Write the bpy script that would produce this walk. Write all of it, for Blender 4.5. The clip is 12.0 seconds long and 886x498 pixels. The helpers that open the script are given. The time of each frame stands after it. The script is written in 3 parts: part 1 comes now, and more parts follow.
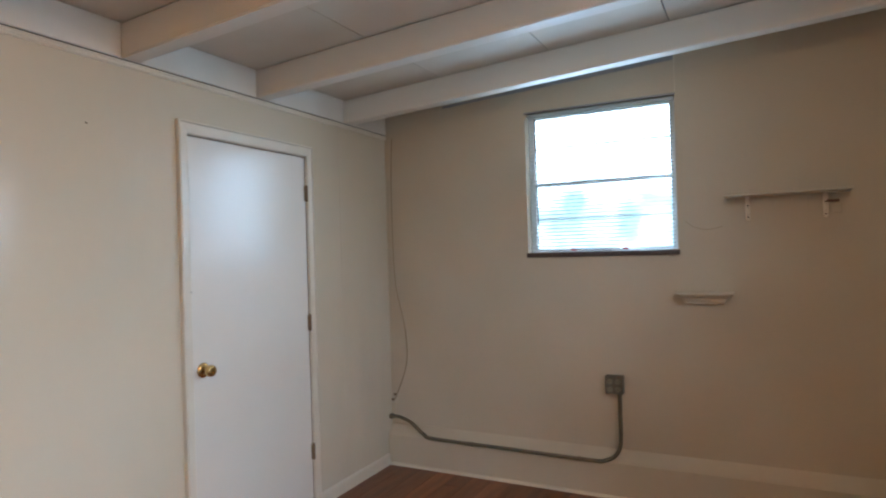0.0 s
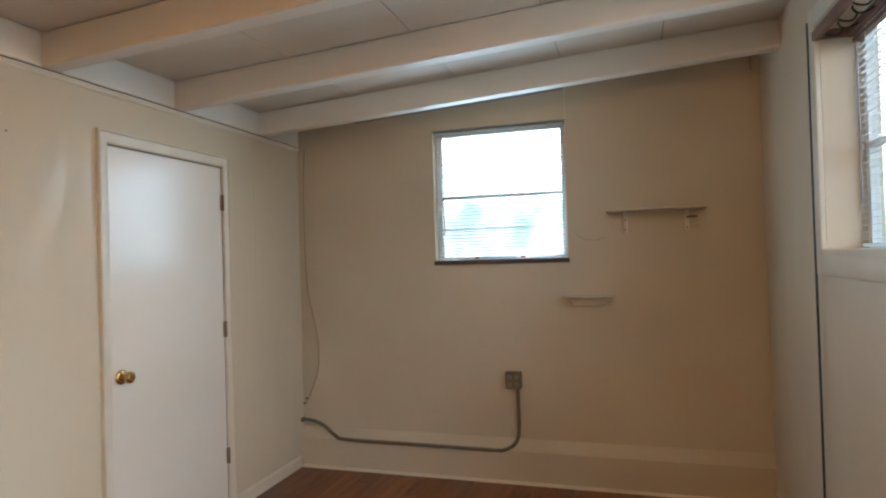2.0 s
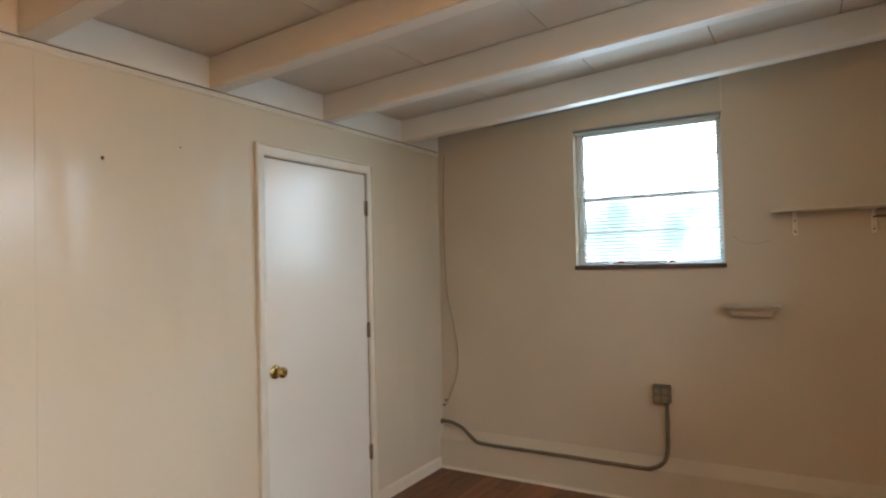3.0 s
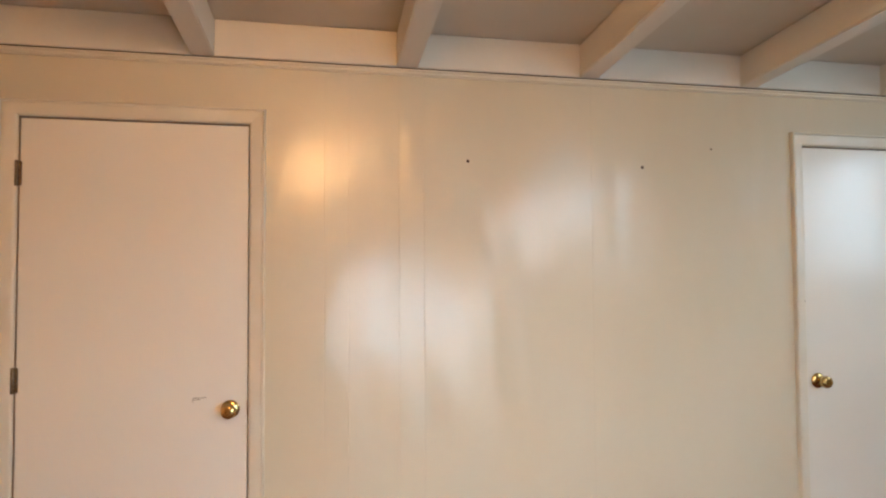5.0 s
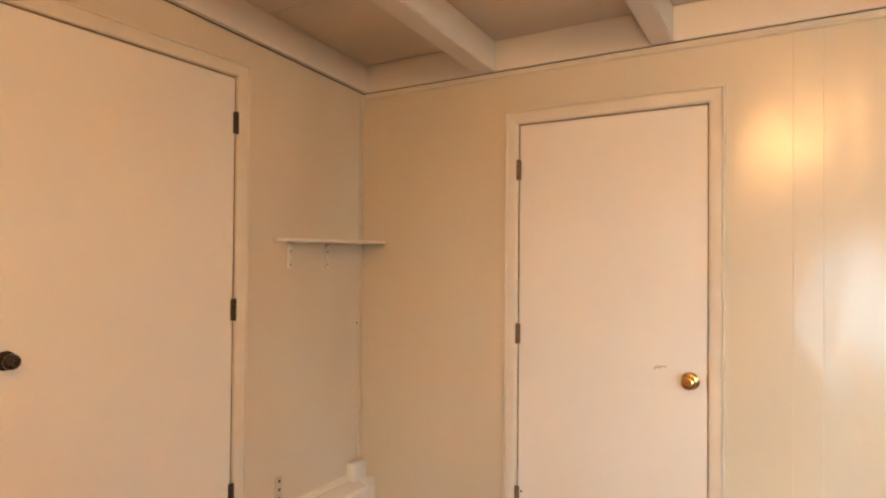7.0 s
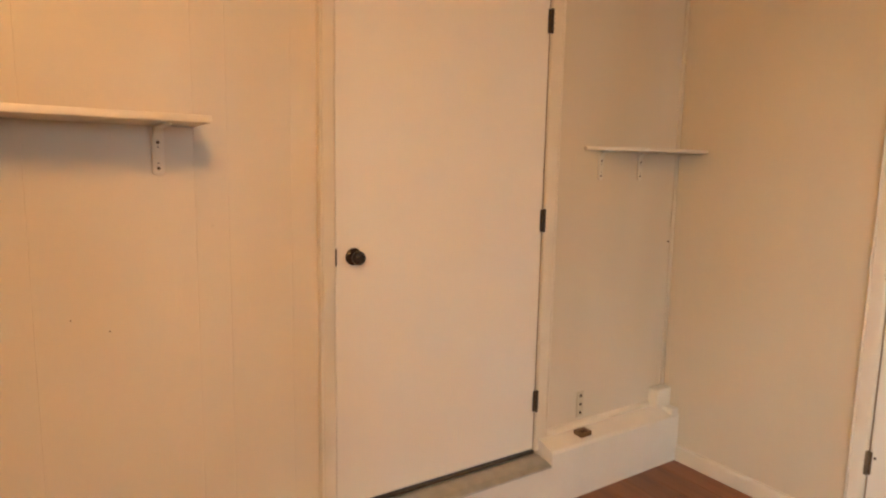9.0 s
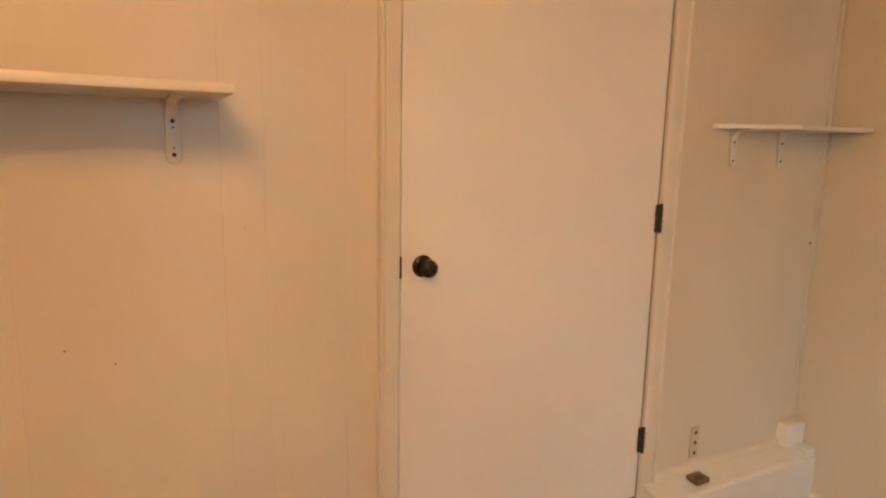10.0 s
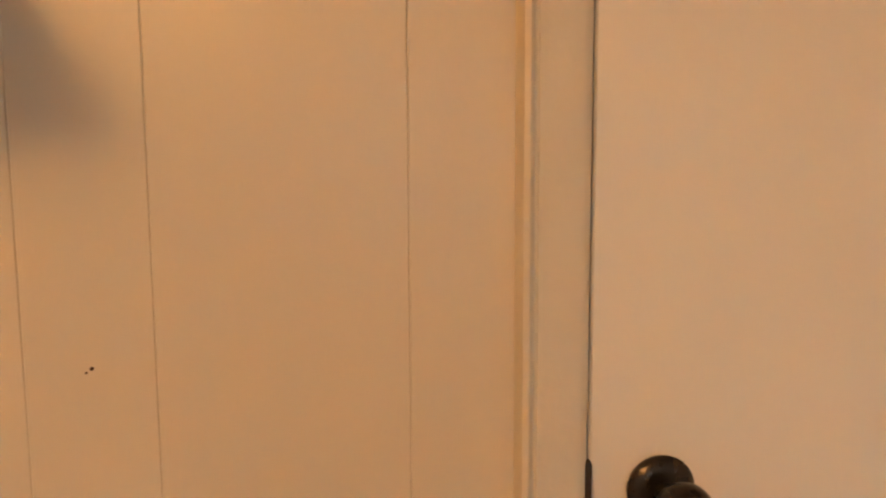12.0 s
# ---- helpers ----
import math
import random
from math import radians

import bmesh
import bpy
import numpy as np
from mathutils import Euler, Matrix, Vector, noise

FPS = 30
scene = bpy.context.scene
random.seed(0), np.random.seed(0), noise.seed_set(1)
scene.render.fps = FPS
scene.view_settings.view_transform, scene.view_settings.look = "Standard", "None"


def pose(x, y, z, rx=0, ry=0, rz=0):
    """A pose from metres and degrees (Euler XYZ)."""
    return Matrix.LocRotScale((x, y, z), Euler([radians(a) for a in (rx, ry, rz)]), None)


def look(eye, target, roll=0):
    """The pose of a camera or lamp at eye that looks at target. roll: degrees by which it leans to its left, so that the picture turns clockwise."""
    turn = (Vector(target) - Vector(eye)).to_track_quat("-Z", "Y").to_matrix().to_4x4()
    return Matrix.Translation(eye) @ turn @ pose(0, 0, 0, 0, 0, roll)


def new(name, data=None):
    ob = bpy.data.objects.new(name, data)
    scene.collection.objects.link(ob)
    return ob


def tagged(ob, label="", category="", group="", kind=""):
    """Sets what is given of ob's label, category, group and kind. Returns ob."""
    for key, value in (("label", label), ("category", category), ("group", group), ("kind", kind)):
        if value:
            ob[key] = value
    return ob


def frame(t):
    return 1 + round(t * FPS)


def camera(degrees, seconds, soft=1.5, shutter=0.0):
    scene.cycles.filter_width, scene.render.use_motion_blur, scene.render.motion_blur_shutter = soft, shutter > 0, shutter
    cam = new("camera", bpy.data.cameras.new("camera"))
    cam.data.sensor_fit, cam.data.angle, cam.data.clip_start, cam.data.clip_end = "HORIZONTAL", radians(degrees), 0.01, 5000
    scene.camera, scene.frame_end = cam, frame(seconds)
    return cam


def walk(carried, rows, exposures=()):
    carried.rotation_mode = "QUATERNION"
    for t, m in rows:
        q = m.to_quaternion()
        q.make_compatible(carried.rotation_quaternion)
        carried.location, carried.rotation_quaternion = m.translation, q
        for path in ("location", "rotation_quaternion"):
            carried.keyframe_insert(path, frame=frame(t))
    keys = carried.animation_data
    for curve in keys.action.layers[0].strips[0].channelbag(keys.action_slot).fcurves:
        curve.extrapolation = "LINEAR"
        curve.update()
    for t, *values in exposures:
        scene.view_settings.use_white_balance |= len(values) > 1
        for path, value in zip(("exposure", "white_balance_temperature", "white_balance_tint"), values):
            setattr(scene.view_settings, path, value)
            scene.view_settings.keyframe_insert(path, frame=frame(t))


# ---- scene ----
cam = camera(72.5, 12.0, soft=2.2)
PATH = [
    (0, (2.189, -2.213, 1.425), (3.973, -1.307, 1.433), -1.7),
    (0.5, (2.079, -2.178, 1.417), (3.915, -1.384, 1.432), -1.7),
    (1, (1.973, -2.211, 1.416), (3.845, -1.506, 1.435), -1.7),
    (1.5, (1.919, -2.233, 1.42), (3.821, -1.616, 1.443), -1.7),
    (2, (1.926, -2.224, 1.427), (3.838, -1.636, 1.452), -1.7),
    (2.5, (1.958, -2.22, 1.433), (3.819, -1.487, 1.469), -1.6),
    (4.5, (2.049, -2.331, 1.445), (2.826, -0.489, 1.499), -0.6),
    (5, (1.955, -2.365, 1.422), (2.334, -0.402, 1.494), -0.3),
    (5.5, (2.018, -2.431, 1.394), (1.914, -0.436, 1.486), -0.2),
    (6, (2.094, -2.416, 1.402), (1.597, -0.48, 1.482), 0.2),
    (6.5, (2.054, -2.445, 1.391), (1.277, -0.603, 1.453), 0.2),
    (7, (1.984, -2.484, 1.378), (0.956, -0.769, 1.408), 0.5),
    (7.5, (1.943, -2.487, 1.347), (0.668, -0.947, 1.334), 0.4),
    (9.5, (1.622, -2.378, 1.368), (-0.097, -1.411, 1.038), 1.3),
    (10, (1.377, -2.271, 1.374), (-0.382, -1.38, 1.037), 1.1),
    (10.5, (1.152, -2.12, 1.337), (-0.638, -1.263, 1.09), 0.8),
    (11, (0.929, -1.985, 1.301), (-0.921, -1.245, 1.134), 0.7),
    (11.5, (0.634, -1.879, 1.280), (-1.310, -1.420, 1.170), -0.1),
    (12, (0.452, -1.863, 1.310), (-1.526, -1.629, 1.132), -0.3),
]
walk(cam, [(t, look(eye, target, roll)) for t, eye, target, roll in PATH],
     exposures=[(0.0, -0.08, 5350, 10), (1.5, -0.08, 5700, 10), (2.7, -0.08, 6150, 10), (4.5, -0.2, 5950, 10), (5.0, 0.1, 6050, 10),
                (6.0, 0.25, 6300, 10), (7.5, 0.5, 6650, 10), (9.5, 0.42, 6450, 10), (12.0, 0.18, 6700, 10)])

# ---- plan (metres): wall A at y=0, wall C at x=0, wall B at x=LX, wall D at y=-LY ----
LX, LY = 5.711, 2.964
WT = 0.14                      # wall thickness
SLOPE = 0.06                   # ceiling rises away from wall A
BEAM_Z, BEAM_D = 2.231, 0.142


def roof_z(y, z0):
    return z0 - SLOPE * y


# ---- light ----
world = bpy.data.worlds.new("world")
scene.world = world
world.use_nodes = True
wn = world.node_tree
sky = wn.nodes.new("ShaderNodeTexSky")
sky.sky_type = "NISHITA"
sky.sun_disc = False
sky.sun_elevation = radians(55)
sky.sun_rotation = radians(200)
wn.links.new(sky.outputs[0], wn.nodes["Background"].inputs[0])
wn.nodes["Background"].inputs[1].default_value = 0.12


def area(name, eye, target, sx, sy, watts, colour, spread=180):
    d = bpy.data.lights.new(name, "AREA")
    d.shape, d.size, d.size_y, d.energy, d.color = "RECTANGLE", sx, sy, watts, colour
    d.spread = radians(spread)
    ob = new(name, d)
    ob.matrix_world = look(eye, target)
    return ob


DAY = (0.74, 0.90, 1.0)
area("window_light", (LX - 0.03, -1.436, 1.81), (LX - 3, -1.95, 1.6), 0.80, 0.80, 11.5, (0.64, 0.85, 1.0), 160)
area("window_light", (4.08, -LY + 0.03, 1.84), (4.08, 0, 1.5), 0.98, 0.84, 5, DAY, 140)
area("window_light", (2.50, -LY + 0.03, 1.03), (2.05, 0, 0.9), 0.40, 0.80, 1.5, DAY, 75)
area("window_light", (3.10, -LY + 0.03, 0.70), (2.50, 0, 0.6), 0.76, 1.20, 3.0, DAY, 80)
LAMP = (1.94, -2.64, 2.305)     # glowing shade of the ceiling lamp
LAMP_POWER, LAMP_COLOUR = 39.0, (1.0, 0.525, 0.185)


# ---- materials ----
def material(name, colour, rough=0.5, metal=0.0, vary=0.06, scale=6.0, bump=0.0, bump_scale=80.0,
             wave=0.0, wave_scale=2.0, dark=None, dark_scale=3.0, dark_amount=0.0, rand=0.0, stretch=(1, 1, 1)):
    m = bpy.data.materials.new(name)
    m.use_nodes = True
    nt = m.node_tree
    b = nt.nodes["Principled BSDF"]
    b.inputs["Roughness"].default_value = rough
    b.inputs["Metallic"].default_value = metal
    tc = nt.nodes.new("ShaderNodeTexCoord")
    mp = nt.nodes.new("ShaderNodeMapping")
    mp.inputs["Scale"].default_value = stretch
    nt.links.new(tc.outputs["Object"], mp.inputs[0])
    co = mp.outputs[0]

    def tex(s, detail=4.0):
        nonlocal co
        n = nt.nodes.new("ShaderNodeTexNoise")
        n.inputs["Scale"].default_value = s
        n.inputs["Detail"].default_value = detail
        nt.links.new(co, n.inputs["Vector"])
        return n.outputs[0]

    def ramp(src, a, c):
        r = nt.nodes.new("ShaderNodeMapRange")
        r.interpolation_type = "SMOOTHSTEP"
        r.inputs[3].default_value, r.inputs[4].default_value = a, c
        r.inputs[1].default_value, r.inputs[2].default_value = 0.2, 0.8
        nt.links.new(src, r.inputs[0])
        return r.outputs[0]

    def mix(fac, a, c, mode="MIX"):
        n = nt.nodes.new("ShaderNodeMix")
        n.data_type, n.blend_type = "RGBA", mode
        for k, v in ((0, fac), (6, a), (7, c)):
            if hasattr(v, "is_linked"):
                nt.links.new(v, n.inputs[k])
            elif k == 0:
                n.inputs[k].default_value = v
            else:
                n.inputs[k].default_value = (*v, 1)
        return n.outputs[2]

    low = tuple(c * (1 - vary) for c in colour)
    high = tuple(min(1, c * (1 + vary)) for c in colour)
    col = mix(ramp(tex(scale), 0, 1), low, high)
    col = mix(ramp(tex(scale * 14), 0, 0.5), col, low)
    if dark is not None:
        col = mix(ramp(tex(dark_scale, 1.5), 0.0, dark_amount), col, dark)
    if rand:
        oi = nt.nodes.new("ShaderNodeObjectInfo")
        r = nt.nodes.new("ShaderNodeMapRange")
        r.inputs[3].default_value, r.inputs[4].default_value = 1 - rand, 1 + rand
        nt.links.new(oi.outputs["Random"], r.inputs[0])
        hs = nt.nodes.new("ShaderNodeHueSaturation")
        nt.links.new(r.outputs[0], hs.inputs["Value"])
        nt.links.new(col, hs.inputs["Color"])
        col = hs.outputs[0]
    nt.links.new(col, b.inputs["Base Color"])
    rr = ramp(tex(scale * 3), rough * 0.85, min(1, rough * 1.2))
    nt.links.new(rr, b.inputs["Roughness"])
    last = None
    for amount, s, dist in ((wave, wave_scale, 0.05), (bump, bump_scale, 0.002)):
        if amount:
            if dist > 0.01:
                wm = nt.nodes.new("ShaderNodeMapping")
                wm.inputs["Scale"].default_value = (1, 1, 0.35)
                nt.links.new(tc.outputs["Object"], wm.inputs[0])
                co = wm.outputs[0]
            else:
                co = mp.outputs[0]
            n = nt.nodes.new("ShaderNodeBump")
            n.inputs["Strength"].default_value = amount
            n.inputs["Distance"].default_value = dist
            nt.links.new(tex(s, 2.0), n.inputs["Height"])
            if last is not None:
                nt.links.new(last, n.inputs["Normal"])
            last = n.outputs[0]
    if last is not None:
        nt.links.new(last, b.inputs["Normal"])
    return m


PAINT = material("cream_wall_paint", (0.66, 0.585, 0.455), 0.20, vary=0.02, scale=1.6, bump=0.12, bump_scale=90,
                 stretch=(1, 1, 0.5), wave=0.65, wave_scale=2.5, dark=(0.56, 0.475, 0.33), dark_scale=1.3, dark_amount=0.55)
PAINT_C = material("cream_wall_paint_flat", (0.68, 0.605, 0.485), 0.38, vary=0.02, scale=1.6, bump=0.2, bump_scale=90,
                   stretch=(1, 1, 0.4), dark=(0.57, 0.47, 0.32), dark_scale=2.2, dark_amount=0.65)
# Browner than the other walls, and darkened in place of the dimmer light here.
PAINT_B = material("cream_masonry_paint_dimmed", (0.56, 0.485, 0.365), 0.5, vary=0.03, scale=2.0, bump=0.5, bump_scale=60,
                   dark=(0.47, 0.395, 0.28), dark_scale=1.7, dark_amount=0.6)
TRIM = material("white_trim_paint", (0.71, 0.645, 0.53), 0.35, vary=0.03, scale=5, bump=0.3, bump_scale=90,
                dark=(0.58, 0.50, 0.37), dark_scale=7, dark_amount=0.35)
DOOR = material("white_door_paint", (0.79, 0.745, 0.67), 0.22, vary=0.012, scale=0.9, bump=0.06, bump_scale=60,
                dark=(0.68, 0.60, 0.49), dark_scale=1.5, dark_amount=0.32)
CEIL = material("ceiling_board_paint", (0.67, 0.605, 0.51), 0.7, vary=0.03, scale=3, bump=0.4, bump_scale=70,
                dark=(0.50, 0.42, 0.32), dark_scale=2.5, dark_amount=0.4)
BEAMP = material("beam_paint", (0.74, 0.685, 0.60), 0.5, vary=0.03, scale=4, bump=0.5, bump_scale=40,
                 dark=(0.62, 0.54, 0.44), dark_scale=5, dark_amount=0.3, stretch=(1, 0.3, 1))
LEDGE = material("ledge_paint", (0.75, 0.71, 0.63), 0.45, vary=0.04, scale=5, bump=0.6, bump_scale=30,
                 dark=(0.66, 0.60, 0.50), dark_scale=6, dark_amount=0.3)
GAP_SHADE = material("dark_gap_and_shade", (0.05, 0.04, 0.03), 0.8)
WOODF = material("laminate_floor", (0.25, 0.088, 0.030), 0.33, vary=0.30, scale=5, bump=0.2, bump_scale=60,
                 dark=(0.09, 0.03, 0.014), dark_scale=4, dark_amount=0.7, rand=0.22, stretch=(0.35, 4, 4))
BRASS = material("polished_brass", (0.60, 0.41, 0.16), 0.17, 1.0, vary=0.08, scale=30)
BRONZE = material("dark_bronze", (0.045, 0.036, 0.030), 0.28, 0.7, vary=0.15, scale=40)
HINGE = material("aged_hinge_metal", (0.22, 0.15, 0.09), 0.42, 0.7, vary=0.25, scale=60)
HINGE_D = material("dark_hinge_metal", (0.06, 0.045, 0.035), 0.4, 0.7, vary=0.2, scale=60)
HOLE = material("screw_hole", (0.06, 0.03, 0.018), 0.8)
STEEL = material("dull_aluminium", (0.50, 0.48, 0.42), 0.42, 0.8, vary=0.12, scale=20, bump=0.3, bump_scale=60)
BOXGREY = material("grey_green_metal_paint", (0.115, 0.115, 0.085), 0.45, 0.2, vary=0.15, scale=20,
                   dark=(0.26, 0.16, 0.08), dark_scale=16, dark_amount=0.5)
JAMB = material("brown_door_gap", (0.30, 0.22, 0.15), 0.7, vary=0.15, scale=12)
IVORY = material("ivory_plastic", (0.56, 0.48, 0.34), 0.4, vary=0.06, scale=20)
SOCKET = material("dull_ivory_socket", (0.24, 0.21, 0.145), 0.45, vary=0.1, scale=20)
SILL = material("brown_sill_paint", (0.075, 0.05, 0.042), 0.5, vary=0.2, scale=12)
ALU = material("white_window_frame", (0.78, 0.79, 0.78), 0.4, vary=0.03, scale=8)
BLIND = material("white_blind_slat", (0.80, 0.81, 0.80), 0.42, vary=0.02, scale=6)
bn = BLIND.node_tree
btr = bn.nodes.new("ShaderNodeBsdfTranslucent")
btr.inputs[0].default_value = (0.82, 0.84, 0.84, 1)
bmx = bn.nodes.new("ShaderNodeMixShader")
bmx.inputs[0].default_value = 0.6
bn.links.new(bn.nodes["Principled BSDF"].outputs[0], bmx.inputs[1])
bn.links.new(btr.outputs[0], bmx.inputs[2])
bn.links.new(bmx.outputs[0], bn.nodes["Material Output"].inputs[0])
RAILG = material("grey_head_rail", (0.30, 0.30, 0.31), 0.5, vary=0.1, scale=10)
RED = material("red_plastic_clip", (0.42, 0.03, 0.03), 0.5, vary=0.05)
CORD = material("beige_cord", (0.40, 0.33, 0.23), 0.6, vary=0.06, scale=30)
BLACKC = material("dark_cable", (0.05, 0.05, 0.055), 0.5, vary=0.1, scale=20)
RACK = material("reddish_brown_wood", (0.17, 0.085, 0.055), 0.5, vary=0.25, scale=14, stretch=(0.3, 3, 3))
IRON = material("black_iron", (0.03, 0.028, 0.028), 0.45, 0.6, vary=0.1)
GROUND = material("grass_ground", (0.07, 0.10, 0.035), 0.9, vary=0.4, scale=3)
LAMPBASE = material("brass_lamp_base", (0.55, 0.42, 0.22), 0.3, 0.9, vary=0.1, scale=20)

GLASS = bpy.data.materials.new("window_glass")
GLASS.use_nodes = True
gb = GLASS.node_tree.nodes["Principled BSDF"]
gb.inputs["Transmission Weight"].default_value = 1.0
gb.inputs["Roughness"].default_value = 0.0
gb.inputs["IOR"].default_value = 1.1
gb.inputs["Base Color"].default_value = (0.95, 0.99, 0.98, 1)

OPAL = bpy.data.materials.new("opal_glass_glow")
OPAL.use_nodes = True
ob_ = OPAL.node_tree.nodes["Principled BSDF"]
ob_.inputs["Base Color"].default_value = (0.9, 0.85, 0.75, 1)
ob_.inputs["Emission Color"].default_value = (*LAMP_COLOUR, 1)
ob_.inputs["Emission Strength"].default_value = LAMP_POWER

# Backdrop emits its own light, standing in for daylit trees and pale sky.
FOLI = bpy.data.materials.new("glowing_foliage_backdrop")
FOLI.use_nodes = True
fn = FOLI.node_tree
fb = fn.nodes["Principled BSDF"]
fno = fn.nodes.new("ShaderNodeTexNoise")
fno.inputs["Scale"].default_value = 1.6
fno.inputs["Detail"].default_value = 9.0
ftc = fn.nodes.new("ShaderNodeTexCoord")
fn.links.new(ftc.outputs["Object"], fno.inputs["Vector"])
fr = fn.nodes.new("ShaderNodeValToRGB")
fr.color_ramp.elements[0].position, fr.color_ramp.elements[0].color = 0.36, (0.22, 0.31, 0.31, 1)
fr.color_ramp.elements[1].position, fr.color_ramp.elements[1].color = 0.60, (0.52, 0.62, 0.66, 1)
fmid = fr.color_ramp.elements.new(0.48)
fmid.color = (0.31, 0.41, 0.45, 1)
fn.links.new(fno.outputs[0], fr.inputs[0])
fsep = fn.nodes.new("ShaderNodeSeparateXYZ")
fn.links.new(ftc.outputs["Object"], fsep.inputs[0])
fup = fn.nodes.new("ShaderNodeMath")
fup.operation = "MULTIPLY_ADD"
fup.inputs[1].default_value = 2.4
fn.links.new(fno.outputs[0], fup.inputs[0])
fn.links.new(fsep.outputs["Z"], fup.inputs[2])
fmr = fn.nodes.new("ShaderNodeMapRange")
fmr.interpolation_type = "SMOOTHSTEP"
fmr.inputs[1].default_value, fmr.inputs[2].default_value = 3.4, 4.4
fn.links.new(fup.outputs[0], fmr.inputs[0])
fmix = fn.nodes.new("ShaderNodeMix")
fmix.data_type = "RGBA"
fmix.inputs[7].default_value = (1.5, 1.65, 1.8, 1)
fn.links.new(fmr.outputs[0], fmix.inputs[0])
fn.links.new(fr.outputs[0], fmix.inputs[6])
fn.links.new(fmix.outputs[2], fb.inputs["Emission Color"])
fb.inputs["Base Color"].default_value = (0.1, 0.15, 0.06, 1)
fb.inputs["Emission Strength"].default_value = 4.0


# ---- mesh helpers ----
def box(bm, lo, hi, bevel=0.0, seg=1):
    vs = [bm.verts.new((x, y, z)) for x in (lo[0], hi[0]) for y in (lo[1], hi[1]) for z in (lo[2], hi[2])]
    fs = [bm.faces.new([vs[i] for i in f]) for f in
          ((0, 1, 3, 2), (4, 6, 7, 5), (0, 4, 5, 1), (2, 3, 7, 6), (0, 2, 6, 4), (1, 5, 7, 3))]
    if bevel:
        edges = list({e for f in fs for e in f.edges})
        bmesh.ops.bevel(bm, geom=edges, offset=bevel, segments=seg, affect="EDGES", profile=0.5)
    return vs


def lathe(bm, profile, m, n=28):
    """Turns (radius, height) pairs round the z axis of the pose m."""
    rings = []
    for r, h in profile:
        if r < 1e-5:
            rings.append([bm.verts.new(m @ Vector((0, 0, h)))])
        else:
            rings.append([bm.verts.new(m @ Vector((r * math.cos(2 * math.pi * i / n), r * math.sin(2 * math.pi * i / n), h)))
                          for i in range(n)])
    for a, b in zip(rings, rings[1:]):
        for i in range(n):
            j = (i + 1) % n
            if len(a) == 1 and len(b) > 1:
                bm.faces.new((a[0], b[i], b[j]))
            elif len(b) == 1 and len(a) > 1:
                bm.faces.new((a[i], b[0], a[j]))
            elif len(a) > 1:
                bm.faces.new((a[i], b[i], b[j], a[j]))


def prism(bm, outline, lift):
    """A solid from a flat outline (3D points) pushed along the vector lift."""
    a = [bm.verts.new(p) for p in outline]
    b = [bm.verts.new(Vector(p) + Vector(lift)) for p in outline]
    bm.faces.new(a)
    bm.faces.new(b[::-1])
    for i in range(len(a)):
        j = (i + 1) % len(a)
        bm.faces.new((a[i], b[i], b[j], a[j]))


def tube(bm, points, radius, n=10):
    pts = [Vector(p) for p in points]
    rings = []
    for i, p in enumerate(pts):
        d = (pts[min(i + 1, len(pts) - 1)] - pts[max(i - 1, 0)]).normalized()
        u = d.cross(Vector((0.31, 0.57, 0.76))).normalized()
        v = d.cross(u)
        rings.append([bm.verts.new(p + radius * (math.cos(2 * math.pi * k / n) * u + math.sin(2 * math.pi * k / n) * v))
                      for k in range(n)])
    for a, b in zip(rings, rings[1:]):
        for k in range(n):
            bm.faces.new((a[k], b[k], b[(k + 1) % n], a[(k + 1) % n]))
    bm.faces.new(rings[0][::-1])
    bm.faces.new(rings[-1])


def smooth_path(points, steps=8):
    pts = [Vector(p) for p in points]
    out = []
    for i in range(len(pts) - 1):
        p0, p1, p2, p3 = pts[max(i - 1, 0)], pts[i], pts[i + 1], pts[min(i + 2, len(pts) - 1)]
        for k in range(steps):
            s = k / steps
            out.append(0.5 * (2 * p1 + (p2 - p0) * s + (2 * p0 - 5 * p1 + 4 * p2 - p3) * s * s
                              + (3 * p1 - p0 - 3 * p2 + p3) * s ** 3))
    return out + [pts[-1]]


def part(name, bm, mat, parent=None, label="", smooth=False):
    bmesh.ops.recalc_face_normals(bm, faces=bm.faces[:])
    me = bpy.data.meshes.new(name)
    bm.to_mesh(me)
    bm.free()
    me.materials.append(mat)
    if smooth:
        me.polygons.foreach_set("use_smooth", [True] * len(me.polygons))
        me.set_sharp_from_angle(angle=radians(40))
    ob = new(name, me)
    if parent is not None:
        ob.parent = parent
    if label:
        tagged(ob, label)
    return ob


def boxes(name, items, mat, parent=None, label="", bevel=0.0, seg=1):
    bm = bmesh.new()
    for lo, hi in items:
        box(bm, lo, hi, bevel, seg)
    return part(name, bm, mat, parent, label, smooth=bevel > 0 and seg > 1)


def empty(name, label, category, group="", kind="", at=(0, 0, 0)):
    e = new(name)
    e.empty_display_size = 0.05
    e.location = at
    return tagged(e, label, category, group, kind)


# ---- large structure ----
def holed(us, vs, holes):
    """Rectangles (u0, v0, u1, v1) that fill a grid but for the holes."""
    u = sorted({*us, *(h[0] for h in holes), *(h[2] for h in holes)})
    v = sorted({*vs, *(h[1] for h in holes), *(h[3] for h in holes)})
    for a, b in zip(u, u[1:]):
        run = None
        for c, d in zip(v, v[1:]):
            solid = not any(h[0] <= (a + b) / 2 <= h[2] and h[1] <= (c + d) / 2 <= h[3] for h in holes)
            if solid:
                run = (run[0] if run else c, d)
            if run and (not solid or d == v[-1]):
                yield a, run[0], b, run[1]
                run = None


